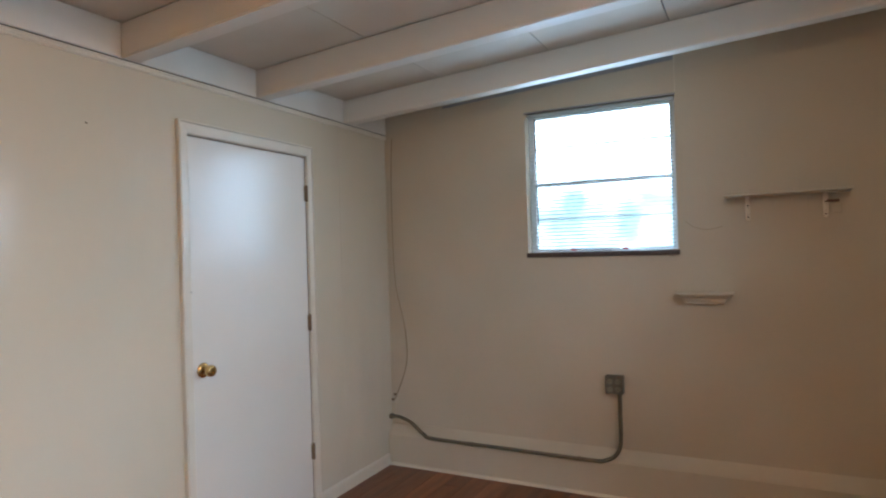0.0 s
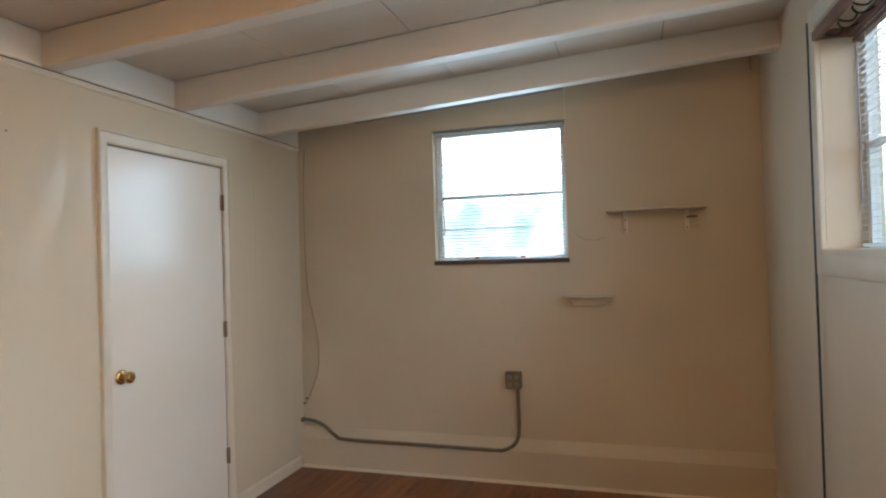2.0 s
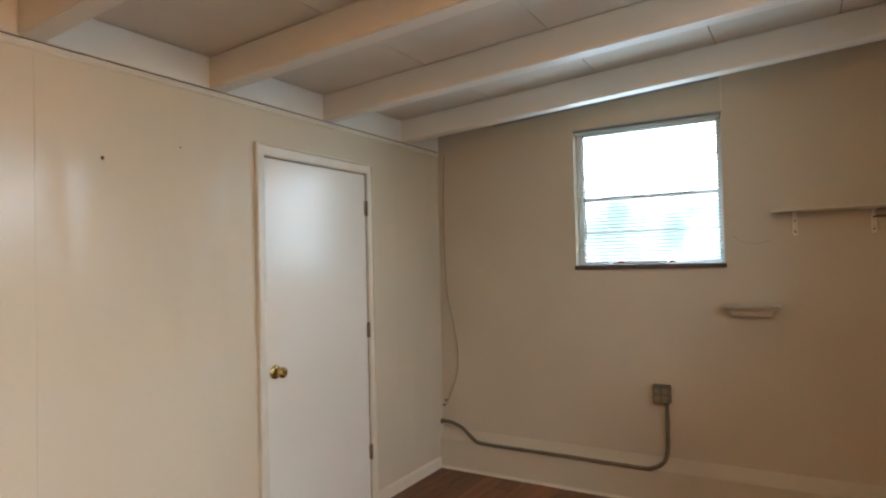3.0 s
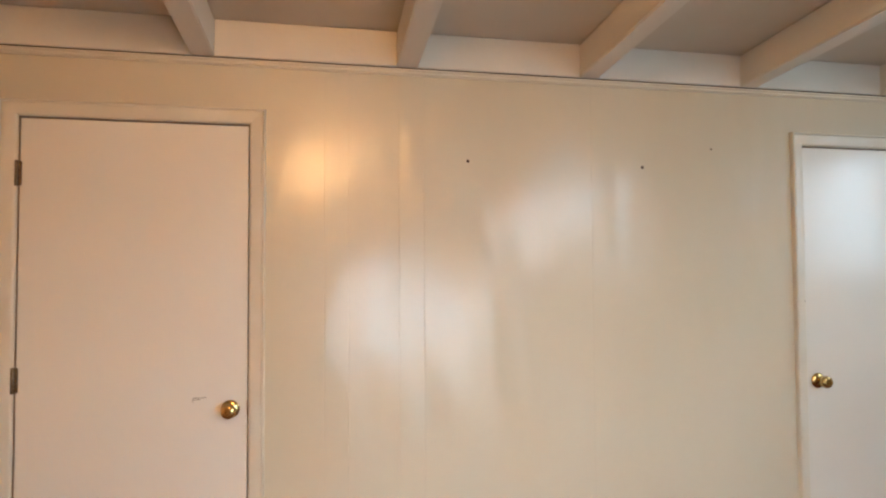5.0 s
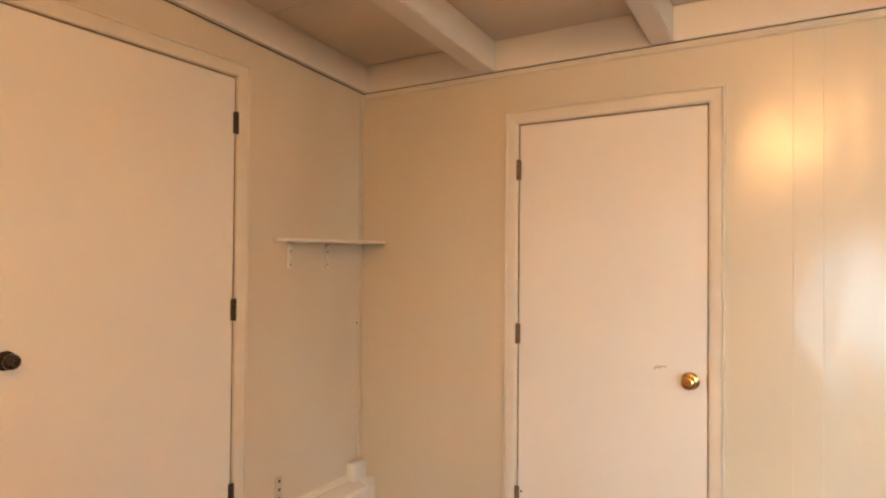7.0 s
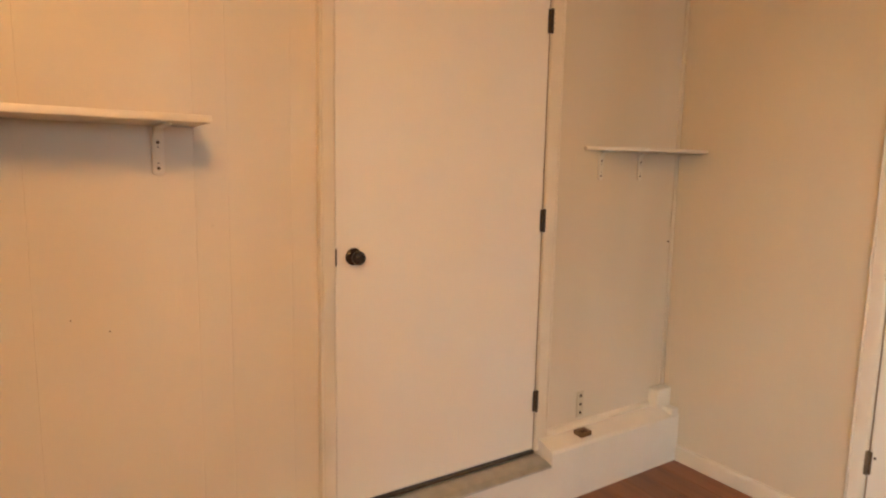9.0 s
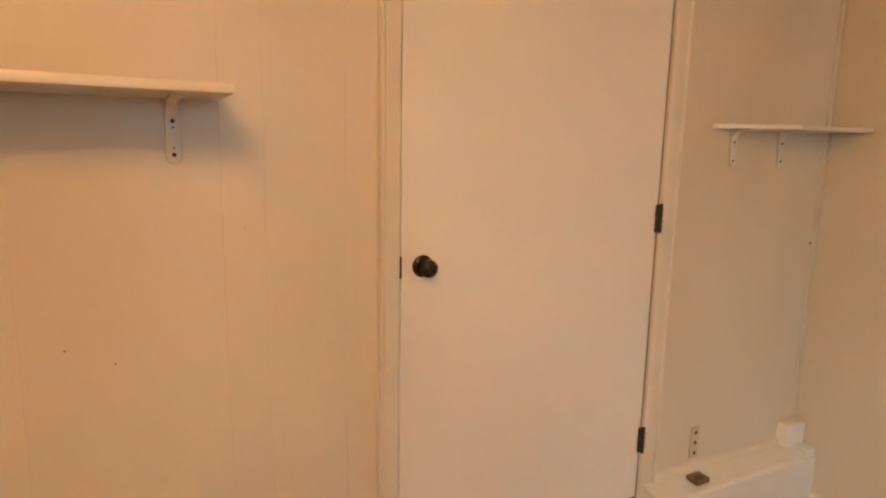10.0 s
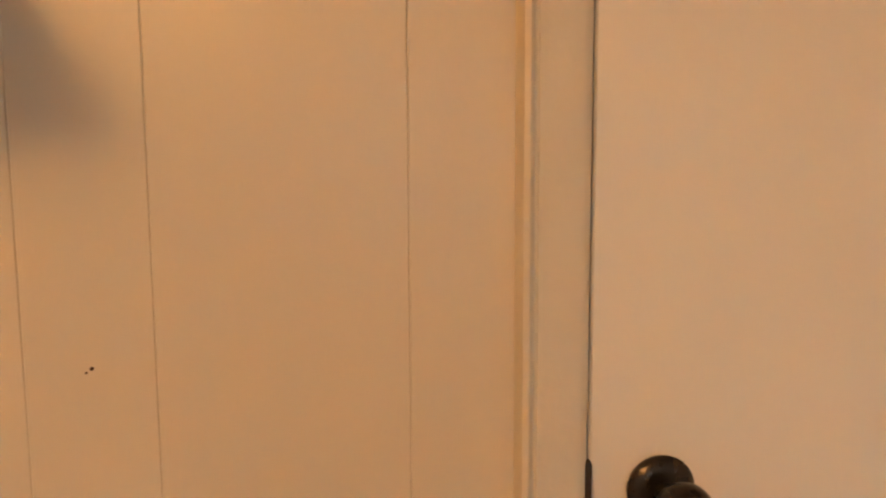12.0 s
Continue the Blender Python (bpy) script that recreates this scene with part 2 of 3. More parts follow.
A1 = (4.07, 4.868, 1.976)      # door nearer the window wall: left, right, top
A2 = (0.888, 1.668, 1.976)     # door nearer the back door
CD = (-1.693, -0.82, 0.205, 2.105)
WB = (-1.866, -1.008, 1.372, 2.245)
WD = (3.55, 4.62, 1.385, 2.29)
WD2 = (2.28, 3.49, 0.06, 1.46)
TOP = 2.75
PT = 0.006                     # panelling thickness

wall_a = boxes("wall_north", [((a, PT, c), (b, WT, d)) for a, c, b, d in
                              holed((-WT, LX + WT), (-0.1, TOP), [(A1[0] - 0.012, -0.1, A1[1] + 0.012, A1[2] + 0.012),
                                                                 (A2[0] - 0.012, -0.1, A2[1] + 0.012, A2[2] + 0.012)])], PAINT)
tagged(wall_a, "cream painted panelled wall with two white doors", "wall", kind="structure")
wall_c = boxes("wall_west", [((-WT, a, c), (-PT, b, d)) for a, c, b, d in
                             holed((-LY - WT, PT), (-0.1, TOP), [(CD[0] - 0.012, CD[2] - 0.03, CD[1] + 0.012, CD[3] + 0.012)])], PAINT_C)
tagged(wall_c, "cream painted panelled wall with a white back door", "wall", kind="structure")
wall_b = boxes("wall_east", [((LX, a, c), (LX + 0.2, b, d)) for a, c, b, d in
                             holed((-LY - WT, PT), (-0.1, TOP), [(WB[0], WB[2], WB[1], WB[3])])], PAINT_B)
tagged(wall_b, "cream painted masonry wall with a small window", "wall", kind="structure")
wall_d = boxes("wall_south", [((a, -LY - 0.2, c), (b, -LY, d)) for a, c, b, d in
                              holed((-PT, LX), (-0.1, TOP), [(w[0], w[2], w[1], w[3]) for w in (WD, WD2)])], PAINT_C)
tagged(wall_d, "cream painted wall with a wide window opening", "wall", kind="structure")

bm = bmesh.new()
seams = [0.0, 0.67, 1.31, 1.90, 2.42, LY]
xs = [-0.02, 0.73, 1.50, 2.27, 3.04, 3.80, 4.54, 5.28, LX + 0.02]
for x0, x1 in zip(xs, xs[1:]):
    for y0, y1 in zip(seams, seams[1:]):
        g = 0.0026
        prism(bm, [(x0, -y0 - g, roof_z(-y0, BEAM_Z + BEAM_D)), (x1, -y0 - g, roof_z(-y0, BEAM_Z + BEAM_D)),
                   (x1, -y1 + g, roof_z(-y1, BEAM_Z + BEAM_D)), (x0, -y1 + g, roof_z(-y1, BEAM_Z + BEAM_D))], (0, 0, 0.012))
box(bm, (-WT, -LY - 0.2, TOP), (LX + 0.2, WT, TOP + 0.08))
ceiling = part("ceiling", bm, CEIL)
tagged(ceiling, "off-white painted ceiling boards with open seams", "ceiling", kind="structure")
bm = bmesh.new()
prism(bm, [(-0.02, 0.0, roof_z(0, BEAM_Z + BEAM_D + 0.02)), (LX + 0.02, 0.0, roof_z(0, BEAM_Z + BEAM_D + 0.02)),
           (LX + 0.02, -LY, roof_z(-LY, BEAM_Z + BEAM_D + 0.02)), (-0.02, -LY, roof_z(-LY, BEAM_Z + BEAM_D + 0.02))], (0, 0, 0.02))
tagged(part("roof_deck", bm, GAP_SHADE), "dark roof deck above the ceiling boards", "ceiling", kind="structure")

# beams that run from wall A to wall D
for k, x in enumerate((0.772, 1.542, 2.313, 3.085, 3.843, 4.58, 5.32)):
    bm = bmesh.new()
    w = 0.085 if k else 0.10
    prism(bm, [(x - w, 0.0, BEAM_Z), (x, 0.0, BEAM_Z), (x, 0.0, BEAM_Z + BEAM_D - 0.003), (x - w, 0.0, BEAM_Z + BEAM_D - 0.003)],
          (0, -LY, SLOPE * LY))
    es = [e for e in bm.edges if abs(e.verts[0].co.y - e.verts[1].co.y) > 1]
    bmesh.ops.bevel(bm, geom=es, offset=0.005, segments=2, affect="EDGES")
    tagged(part("ceiling_beam", bm, BEAMP, smooth=True), "off-white painted timber ceiling beam with worn edges", "beam",
           "beams of the ceiling", "structure")
bm = bmesh.new()
prism(bm, [(0.0, 0.0, BEAM_Z + 0.004), (0.028, 0.0, BEAM_Z + 0.004), (0.028, 0.0, BEAM_Z + BEAM_D - 0.003), (0.0, 0.0, BEAM_Z + BEAM_D - 0.003)],
      (0, -LY, SLOPE * LY))
# near-black strip that draws in the shadow line below the ledger
bm2 = bmesh.new()
prism(bm2, [(0.0, -0.004, BEAM_Z - 0.001), (0.0035, -0.004, BEAM_Z - 0.001), (0.0035, -0.004, BEAM_Z + 0.004), (0.0, -0.004, BEAM_Z + 0.004)],
      (0, -LY + 0.01, SLOPE * (LY - 0.01)))
tagged(part("trim_ledger_gap", bm2, GAP_SHADE), "dark strip drawn as the shadow line under the ledger board", "trim", kind="structure")
tagged(part("trim_west_ledger", bm, BEAMP), "off-white painted ledger board under the ceiling", "trim", kind="structure")
# blocking between the beams on top of wall A, and the thin moulding beneath it
for x0, x1 in zip((0.028, 0.772, 1.542, 2.313, 3.085, 3.843, 4.58, 5.32), (0.672, 1.457, 2.228, 3.0, 3.758, 4.495, 5.235, LX)):
    tagged(boxes("trim_blocking", [((x0, -0.012, BEAM_Z), (x1, 0.004, BEAM_Z + BEAM_D - 0.002))], BEAMP, bevel=0.003),
           "white painted blocking board between two beams", "trim", "blocking boards", "structure")
bm = bmesh.new()
prof = [(0, 2.198), (-0.008, 2.199), (-0.013, 2.206), (-0.009, 2.212), (-0.013, 2.218), (-0.010, 2.2245), (0, 2.2245)]
prism(bm, [(0.0, y, z) for y, z in prof], (LX, 0, 0))
tagged(part("trim_moulding", bm, TRIM), "thin cream moulding along the top of the wall", "trim", kind="structure")
tagged(boxes("trim_shadow_gap", [((0.0, -0.004, 2.2245), (LX, 0.003, BEAM_Z))], GAP_SHADE), "dark gap between the moulding and the beams",
       "trim", kind="structure")

# ground outside and self-lit foliage backdrop
tagged(boxes("ground", [((-60, -60, -0.5), (60, 60, -0.35))], GROUND), "green grass ground outside", "ground", kind="structure")
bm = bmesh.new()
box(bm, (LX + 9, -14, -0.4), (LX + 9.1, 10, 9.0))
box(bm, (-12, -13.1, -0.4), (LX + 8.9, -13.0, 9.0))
tagged(part("backdrop", bm, FOLI), "glowing cards of green trees and hazy light outside the windows", "backdrop", kind="structure")


# ---- doors ----
def face_pose(wall, u, z):
    """A pose on a wall: x along the wall to the viewer's right, y into the wall, z up."""
    if wall == "A":
        return pose(u, 0, z)
    if wall == "C":
        return pose(0, u, z, 0, 0, 90)
    if wall == "B":
        return pose(LX, u, z, 0, 0, -90)
    return pose(u, -LY, z, 0, 0, 180)


def add_knob(door, u, z, mat, label, size=1.0):
    prof_rose = [(0, 0), (0.033, 0), (0.034, 0.004), (0.030, 0.009), (0.020, 0.012), (0, 0.012)]
    prof_knob = [(0.011, 0.010), (0.011, 0.024), (0.014, 0.030), (0.023, 0.036), (0.027, 0.044), (0.027, 0.052),
                 (0.024, 0.060), (0.017, 0.064), (0.008, 0.0635), (0.007, 0.061), (0, 0.061)]
    m = pose(u, 0.0, z, 90, 0, 0) @ Matrix.Diagonal((size, size, size, 1))
    bm = bmesh.new()
    lathe(bm, prof_rose, m)
    rose = part("rose", bm, mat, door, label, True)
    bm = bmesh.new()
    lathe(bm, prof_knob, m)
    part("knob", bm, mat, rose, "", True)


def add_hinge(door, u, z, mat, height=0.086):
    bm = bmesh.new()
    for side in (-1, 1):
        box(bm, (u + 0.006 + min(side * 0.005, side * 0.015), -0.0045, z - height), (u + 0.006 + max(side * 0.005, side * 0.015), 0.0015, z), 0.001)
    lathe(bm, [(0, -0.003), (0.0042, -0.003), (0.0062, 0), (0.0062, height), (0.0042, height + 0.003), (0, height + 0.003)],
          pose(u + 0.006, -0.007, z - height), 12)
    for k in (0.2, 0.4, 0.6, 0.8):
        box(bm, (u - 0.001, -0.0140, z - height * k - 0.0008), (u + 0.013, -0.001, z - height * k + 0.0008))
    h = part("hinge", bm, mat, door, smooth=True)
    bm = bmesh.new()
    for k in (0.17, 0.5, 0.83):
        for side in (-1, 1):
            lathe(bm, [(0, 0), (0.0026, 0), (0.0022, 0.0012), (0, 0.0014)], pose(u + 0.006 + side * 0.0105, -0.0045, z - height * k, 90, 0, 0), 8)
    part("screw", bm, BRASS, h, "small brass screw heads")


def add_door(name, wall, u0, u1, z0, z1, label, knob_u, knob_z, knob_mat, hinge_u, hinges, hinge_mat, knob_label,
             casing=(0.058, 0.058), recess=0.004, group=""):
    d = empty(name, label, "door", group, "structure")
    d.matrix_world = face_pose(wall, 0, 0)
    bm = bmesh.new()
    box(bm, (u0 + 0.0018, recess, z0 + 0.006), (u1 - 0.0018, recess + 0.036, z1 - 0.003), 0.002)
    part("slab", bm, DOOR, d)
    # jamb liner behind the slab, dark in the gap
    boxes("jamb", [((u0 - 0.012, 0.007, z0), (u0, 0.10, z1)), ((u1, 0.007, z0), (u1 + 0.012, 0.10, z1)),
                   ((u0 - 0.012, 0.007, z1), (u1 + 0.012, 0.10, z1 + 0.012))], JAMB, d, "brown gap around the slab")
    # moulded casing: rounded profile swept up each side and mitred over the head
    prof = [(0.0, 0.004), (0.0, -0.005), (0.003, -0.010), (0.010, -0.013), (0.028, -0.0155), (0.044, -0.017), (0.0455, -0.0145), (0.047, -0.0145),
            (0.0485, -0.019), (0.052, -0.0215), (0.056, -0.019), (0.058, -0.012), (0.058, 0.004)]

    def strip(w, pts_of, lift_names):
        bm = bmesh.new()
        a = [bm.verts.new(pts_of(p / 0.058 * w, q, 0)) for p, q in prof]
        b = [bm.verts.new(pts_of(p / 0.058 * w, q, 1)) for p, q in prof]
        bm.faces.new(a)
        bm.faces.new(b[::-1])
        for i in range(len(a)):
            j = (i + 1) % len(a)
            bm.faces.new((a[i], b[i], b[j], a[j]))
        part(lift_names, bm, TRIM, d, smooth=True)

    wl, wr = casing
    wt = 0.058
    strip(wl, lambda p, q, e: (u0 - 0.003 - p, q, (z1 + 0.003 + p / wl * wt) if e else z0), "casing")
    strip(wr, lambda p, q, e: (u1 + 0.003 + p, q, (z1 + 0.003 + p / wr * wt) if e else z0), "casing")
    strip(wt, lambda p, q, e: ((u1 + 0.003 + p / wt * wr) if e else (u0 - 0.003 - p / wt * wl), q, z1 + 0.003 + p), "casing")
    add_knob(d, knob_u, knob_z, knob_mat, knob_label, 0.85 if knob_mat is BRONZE else 1.0)
    for z in hinges:
        add_hinge(d, hinge_u, z, hinge_mat)
    return d


door_1 = add_door("door_1", "A", A1[0], A1[1], 0.0, A1[2], "closed white flush door with a polished brass knob, near the window",
                  4.122, 0.922, BRASS, A1[1] - 0.006, (1.815, 1.092, 0.372), HINGE, "polished brass rose", casing=(0.058, 0.040))
door_2 = add_door("door_2", "A", A2[0], A2[1], 0.0, A2[2], "closed white flush door with a brass knob and scratches beside it",
                  1.607, 0.915, BRASS, A2[0] - 0.010, (1.817, 1.09, 0.372), HINGE, "polished brass rose")
boxes("strike_plate", [((A2[1] - 0.002, -0.003, 0.888), (A2[1] + 0.012, 0.004, 0.945))], HINGE, door_2, "small dark strike plate")
bm = bmesh.new()
for x0, x1, z in ((1.470, 1.500, 0.952), (1.474, 1.520, 0.958), (1.470, 1.476, 0.945)):
    box(bm, (x0, 0.0033, z), (x1, 0.0045, z + 0.0022))
part("scratch", bm, HINGE, door_2, "brown scratch in the paint")
boxes("pin_mark", [((4.055, -0.0135, 1.276), (4.059, -0.012, 1.280))], HOLE, door_1)

# the back door on wall C: u runs along y
door_3 = add_door("door_3", "C", CD[0], CD[1], CD[2], CD[3], "closed white flush back door with a dark bronze knob above a raised ledge",
                  -1.632, 1.070, BRONZE, CD[1] - 0.004, (1.962, 1.206, 0.463), HINGE_D, "dark bronze rose", recess=0.003)
boxes("strike_plate", [((CD[0] - 0.009, -0.0105, 1.042), (CD[0] + 0.001, 0.004, 1.100))], HINGE_D, door_3, "dark strike plate", bevel=0.004, seg=2)
boxes("latch_mark", [((-1.700, -0.016, 1.985), (-1.696, -0.006, 2.045)), ((-1.712, -0.016, 1.992), (-1.690, -0.010, 1.996))], HINGE_D, door_3,
      "old latch mark at the top of the door")

# raised ledge along wall C with its worn aluminium threshold
bm = bmesh.new()
for y0, y1 in ((-LY, CD[0] - 0.02), (CD[1] + 0.015, -0.0)):
    prism(bm, [(0.0, y0, 0.0), (0.104, y0, 0.0), (0.102, y0, 0.222), (0.092, y0, 0.232), (0.0, y0, 0.262)], (0, y1 - y0, 0))
prism(bm, [(0.0, CD[0] - 0.02, 0.0), (0.1045, CD[0] - 0.02, 0.0), (0.1025, CD[0] - 0.02, 0.178), (0.0, CD[0] - 0.02, 0.18)],
      (0, CD[1] - CD[0] + 0.035, 0))
tagged(part("trim_west_ledge", bm, LEDGE), "white painted masonry ledge along the foot of the wall", "ledge", kind="structure")
bm = bmesh.new()
prism(bm, [(0.0, CD[1] + 0.062, 0.258), (0.016, CD[1] + 0.062, 0.256), (0.016, CD[1] + 0.062, 0.264), (0.010, CD[1] + 0.062, 0.274), (0.0, CD[1] + 0.062, 0.280)],
      (0, -CD[1] - 0.062 - 0.105, 0))
tagged(part("trim_ledge_bead", bm, TRIM), "thin cream bead where the ledge meets the wall", "trim", kind="structure")
threshold = empty("door_threshold", "worn dull aluminium threshold under the back door", "threshold")
bm = bmesh.new()
prism(bm, [(-0.03, CD[0], 0.179), (0.116, CD[0], 0.179), (0.114, CD[0], 0.184), (0.085, CD[0], 0.192), (0.040, CD[0], 0.197), (-0.03, CD[0], 0.197)],
      (0, CD[1] - CD[0], 0))
part("plate", bm, STEEL, threshold)
boxes("rubber_strip", [((-0.008, CD[0] + 0.003, 0.1972), (0.012, CD[1] - 0.003, 0.2085))], GAP_SHADE, threshold, "black rubber sweep", bevel=0.002)
tagged(boxes("trim_corner_block", [((0.0, -0.105, 0.255), (0.052, -0.002, 0.345)), ((0.0, -0.055, 0.20), (0.100, -0.002, 0.258))], LEDGE, bevel=0.006, seg=2),
       "white painted block in the corner on the ledge", "trim", kind="structure")

tagged(boxes("trim_corner_strip", [((0.0, -0.026, 0.345), (0.007, -0.0015, 1.444)), ((0.0, -0.026, 1.466), (0.007, -0.0015, 2.215))], PAINT_C, bevel=0.003, seg=2),
       "cream painted strip up the corner of the room", "trim", kind="structure")

# ---- panelling: boards of mixed width with painted-over joints ----
def panelling(wall, mat, u_lo, u_hi, z_lo, z_hi, cuts, holes, parent):
    edges = [u_lo, *cuts, u_hi]
    for a, b in zip(edges, edges[1:]):
        bm = bmesh.new()
        hs = [(h[0], h[1], h[2], h[3]) for h in holes if h[0] < b and h[2] > a]
        for u0, v0, u1, v1 in holed((a, b), (z_lo, z_hi), [(max(h[0], a), h[1], min(h[2], b), h[3]) for h in hs]):
            e0 = 0.00002 if u0 == a else 0.0
            e1 = 0.00002 if u1 == b else 0.0
            y0, y1 = 0.0, PT + 0.001
            c = 0.0010
            pr = [(u0 + e0, y1, v0), (u0 + e0, y0 + c * (e0 > 0), v0), (u0 + e0 + c * (e0 > 0) + 1e-5, y0, v0),
                  (u1 - e1 - c * (e1 > 0) - 1e-5, y0, v0), (u1 - e1, y0 + c * (e1 > 0), v0), (u1 - e1, y1, v0)]
            prism(bm, pr, (0, 0, v1 - v0))
        ob = part("panel", bm, mat, parent)
        ob.matrix_world = face_pose(wall, 0, 0)


CUTS_A = [1.948, 2.04, 2.237, 2.336, 3.05, 5.18]
CUTS_C = [-2.50, -2.11, -2.02, -1.835]
panelling("A", PAINT, 0.0, LX, 0.0, 2.24, CUTS_A,
          [(A1[0] - 0.012, -0.1, A1[1] + 0.012, A1[2] + 0.012), (A2[0] - 0.012, -0.1, A2[1] + 0.012, A2[2] + 0.012)], wall_a)
panelling("C", PAINT_C, -LY, 0.0, 0.0, 2.42, CUTS_C,
          [(CD[0] - 0.012, -0.1, CD[1] + 0.012, CD[3] + 0.012)], wall_c)

# ---- skirting ----
bm = bmesh.new()
sk = [(0, 0.0), (-0.014, 0.0), (-0.014, 0.060), (-0.010, 0.070), (0, 0.074)]
for x0, x1 in ((0.105, A2[0] - 0.062), (A2[1] + 0.062, A1[0] - 0.062), (A1[1] + 0.044, LX - 0.06)):
    prism(bm, [(x0, y, z) for y, z in sk], (x1 - x0, 0, 0))
tagged(part("baseboard_north", bm, TRIM), "cream painted baseboard along the panelled wall", "baseboard", kind="structure")
bm = bmesh.new()
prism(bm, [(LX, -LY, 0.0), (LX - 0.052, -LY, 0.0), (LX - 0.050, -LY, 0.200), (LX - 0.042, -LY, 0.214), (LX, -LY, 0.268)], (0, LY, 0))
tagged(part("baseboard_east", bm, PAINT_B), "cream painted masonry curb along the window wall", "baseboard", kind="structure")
bm = bmesh.new()
prism(bm, [(LX - 0.052, -LY + 0.015, 0.0), (LX - 0.066, -LY + 0.015, 0.0), (LX - 0.064, -LY + 0.015, 0.009), (LX - 0.058, -LY + 0.015, 0.015), (LX - 0.052, -LY + 0.015, 0.016)],
      (0, LY - 0.03, 0))
tagged(part("trim_quarter_round", bm, TRIM), "thin white quarter-round strip along the floor", "trim", kind="structure")
bm = bmesh.new()
prism(bm, [(0.105, -LY, 0.0), (0.105, -LY + 0.014, 0.0), (0.105, -LY + 0.014, 0.085), (0.105, -LY, 0.092)], (LX - 0.19, 0, 0))
tagged(part("baseboard_south", bm, TRIM), "cream painted baseboard under the wide window", "baseboard", kind="structure")


# ---- windows ----
def add_window(name, wall, u0, u1, z0, z1, depth, label, muntins, meeting, sill_mat):
    w = empty(name, label, "window", kind="structure")
    w.matrix_world = face_pose(wall, 0, 0)
    f, y0, y1 = 0.036, depth, depth + 0.035
    boxes("window_frame", [((u0, y0, z0), (u0 + f, y1, z1)), ((u1 - f, y0, z0), (u1, y1, z1)),
                           ((u0 + f, y0, z1 - 0.024), (u1 - f, y1, z1)), ((u0 + f, y0, z0), (u1 - f, y1, z0 + f))], ALU, w, bevel=0.002)
    for m in meeting:
        boxes("meeting_rail", [((u0 + f, y0 - 0.006, m - 0.010), (u1 - f, y1 - 0.005, m + 0.010))], ALU, w, bevel=0.002)
    for m in muntins:
        boxes("muntin", [((u0 + f, y0 + 0.006, m - 0.0035), (u1 - f, y0 + 0.022, m + 0.0035))], ALU, w)
    levels = [z0 + f, *sorted([*muntins, *meeting]), z1 - 0.024]
    for a, b in zip(levels, levels[1:]):
        p = boxes("pane", [((u0 + f - 0.002, y0 + 0.012, a), (u1 - f + 0.002, y0 + 0.016, b))], GLASS, w)
        p.visible_shadow = False
    boxes("window_sill", [((u0 - 0.006, -0.016, z0 - 0.001), (u1 + 0.008, depth + 0.004, z0 + 0.026))], sill_mat, w, bevel=0.002)
    return w


def add_blind(label, wall, u0, u1, z0, z1, y, pitch=0.0212, tilt=14, head=BLIND, wand=True, wide=0.025):
    b = empty("window_blind", label, "blind")
    b.matrix_world = face_pose(wall, 0, 0)
    boxes("head_rail", [((u0, y - 0.014, z1 - 0.018), (u1, y + 0.014, z1))], head, b, bevel=0.002)
    rail = boxes("bottom_rail", [((u0 + 0.004, y - 0.010, z0), (u1 - 0.004, y + 0.010, z0 + 0.015))], BLIND, b, bevel=0.003)
    bm = bmesh.new()
    n = 5
    c = [(-wide / 2 + wide * i / n, 0.0022 * (1 - ((i - n / 2) / (n / 2)) ** 2)) for i in range(n + 1)]
    t = radians(tilt)
    row = []
    for yy, zz in c:
        ry, rz = yy * math.cos(t) - zz * math.sin(t), yy * math.sin(t) + zz * math.cos(t)
        row.append([bm.verts.new((u, ry, rz)) for u in (u0 + 0.006, u1 - 0.006)])
    for p, q in zip(row, row[1:]):
        bm.faces.new((p[0], p[1], q[1], q[0]))
    bmesh.ops.solidify(bm, geom=bm.faces[:], thickness=0.0004)
    slat = part("slat", bm, BLIND, b, smooth=True)
    k, z = 0, z0 + 0.030
    while z < z1 - 0.022:
        s = slat if k == 0 else new("slat", slat.data)
        s.parent = b
        s.location = (0, y, z)
        k += 1
        z += pitch
    for u in (u0 + 0.13, (u0 + u1) / 2, u1 - 0.13):
        bm = bmesh.new()
        tube(bm, [(u, y - 0.0135, z0 + 0.01), (u, y - 0.0135, z1 - 0.02)], 0.0007, 5)
        part("ladder_cord", bm, BLIND, b)
    if wand:
        bm = bmesh.new()
        tube(bm, [(u0 + 0.055, y - 0.018, z1 - 0.03), (u0 + 0.062, y - 0.020, z0 + 0.16)], 0.0035, 8)
        part("wand", bm, RAILG, b, "grey tilt wand", True)
    return b, rail


window_1 = add_window("window_1", "B", -0.0, 0.0 + (WB[1] - WB[0]), WB[2], WB[3], 0.075,
                      "small white sash window with daylight behind it", (2.035, 1.60), (1.815,), SILL)
window_1.matrix_world = pose(LX, WB[1], 0, 0, 0, -90)
blind_1, rail_1 = add_blind("open white mini blind in the small window, with red clips", "B", 0.006, WB[1] - WB[0] - 0.006, WB[2] + 0.034, WB[3] - 0.004, 0.028)
blind_1.matrix_world = pose(LX, WB[1], 0, 0, 0, -90)
for u in (0.275, 0.575):
    boxes("clip", [((u - 0.016, 0.016, WB[2] + 0.035), (u + 0.016, 0.020, WB[2] + 0.047))], RED, rail_1, "small red plastic clip")
tagged(boxes("trim_window_head", [((LX - 0.004, WB[0] - 0.004, WB[3]), (LX + 0.02, WB[1] + 0.004, WB[3] + 0.010))], RAILG),
       "thin grey strip above the small window", "trim", kind="structure")

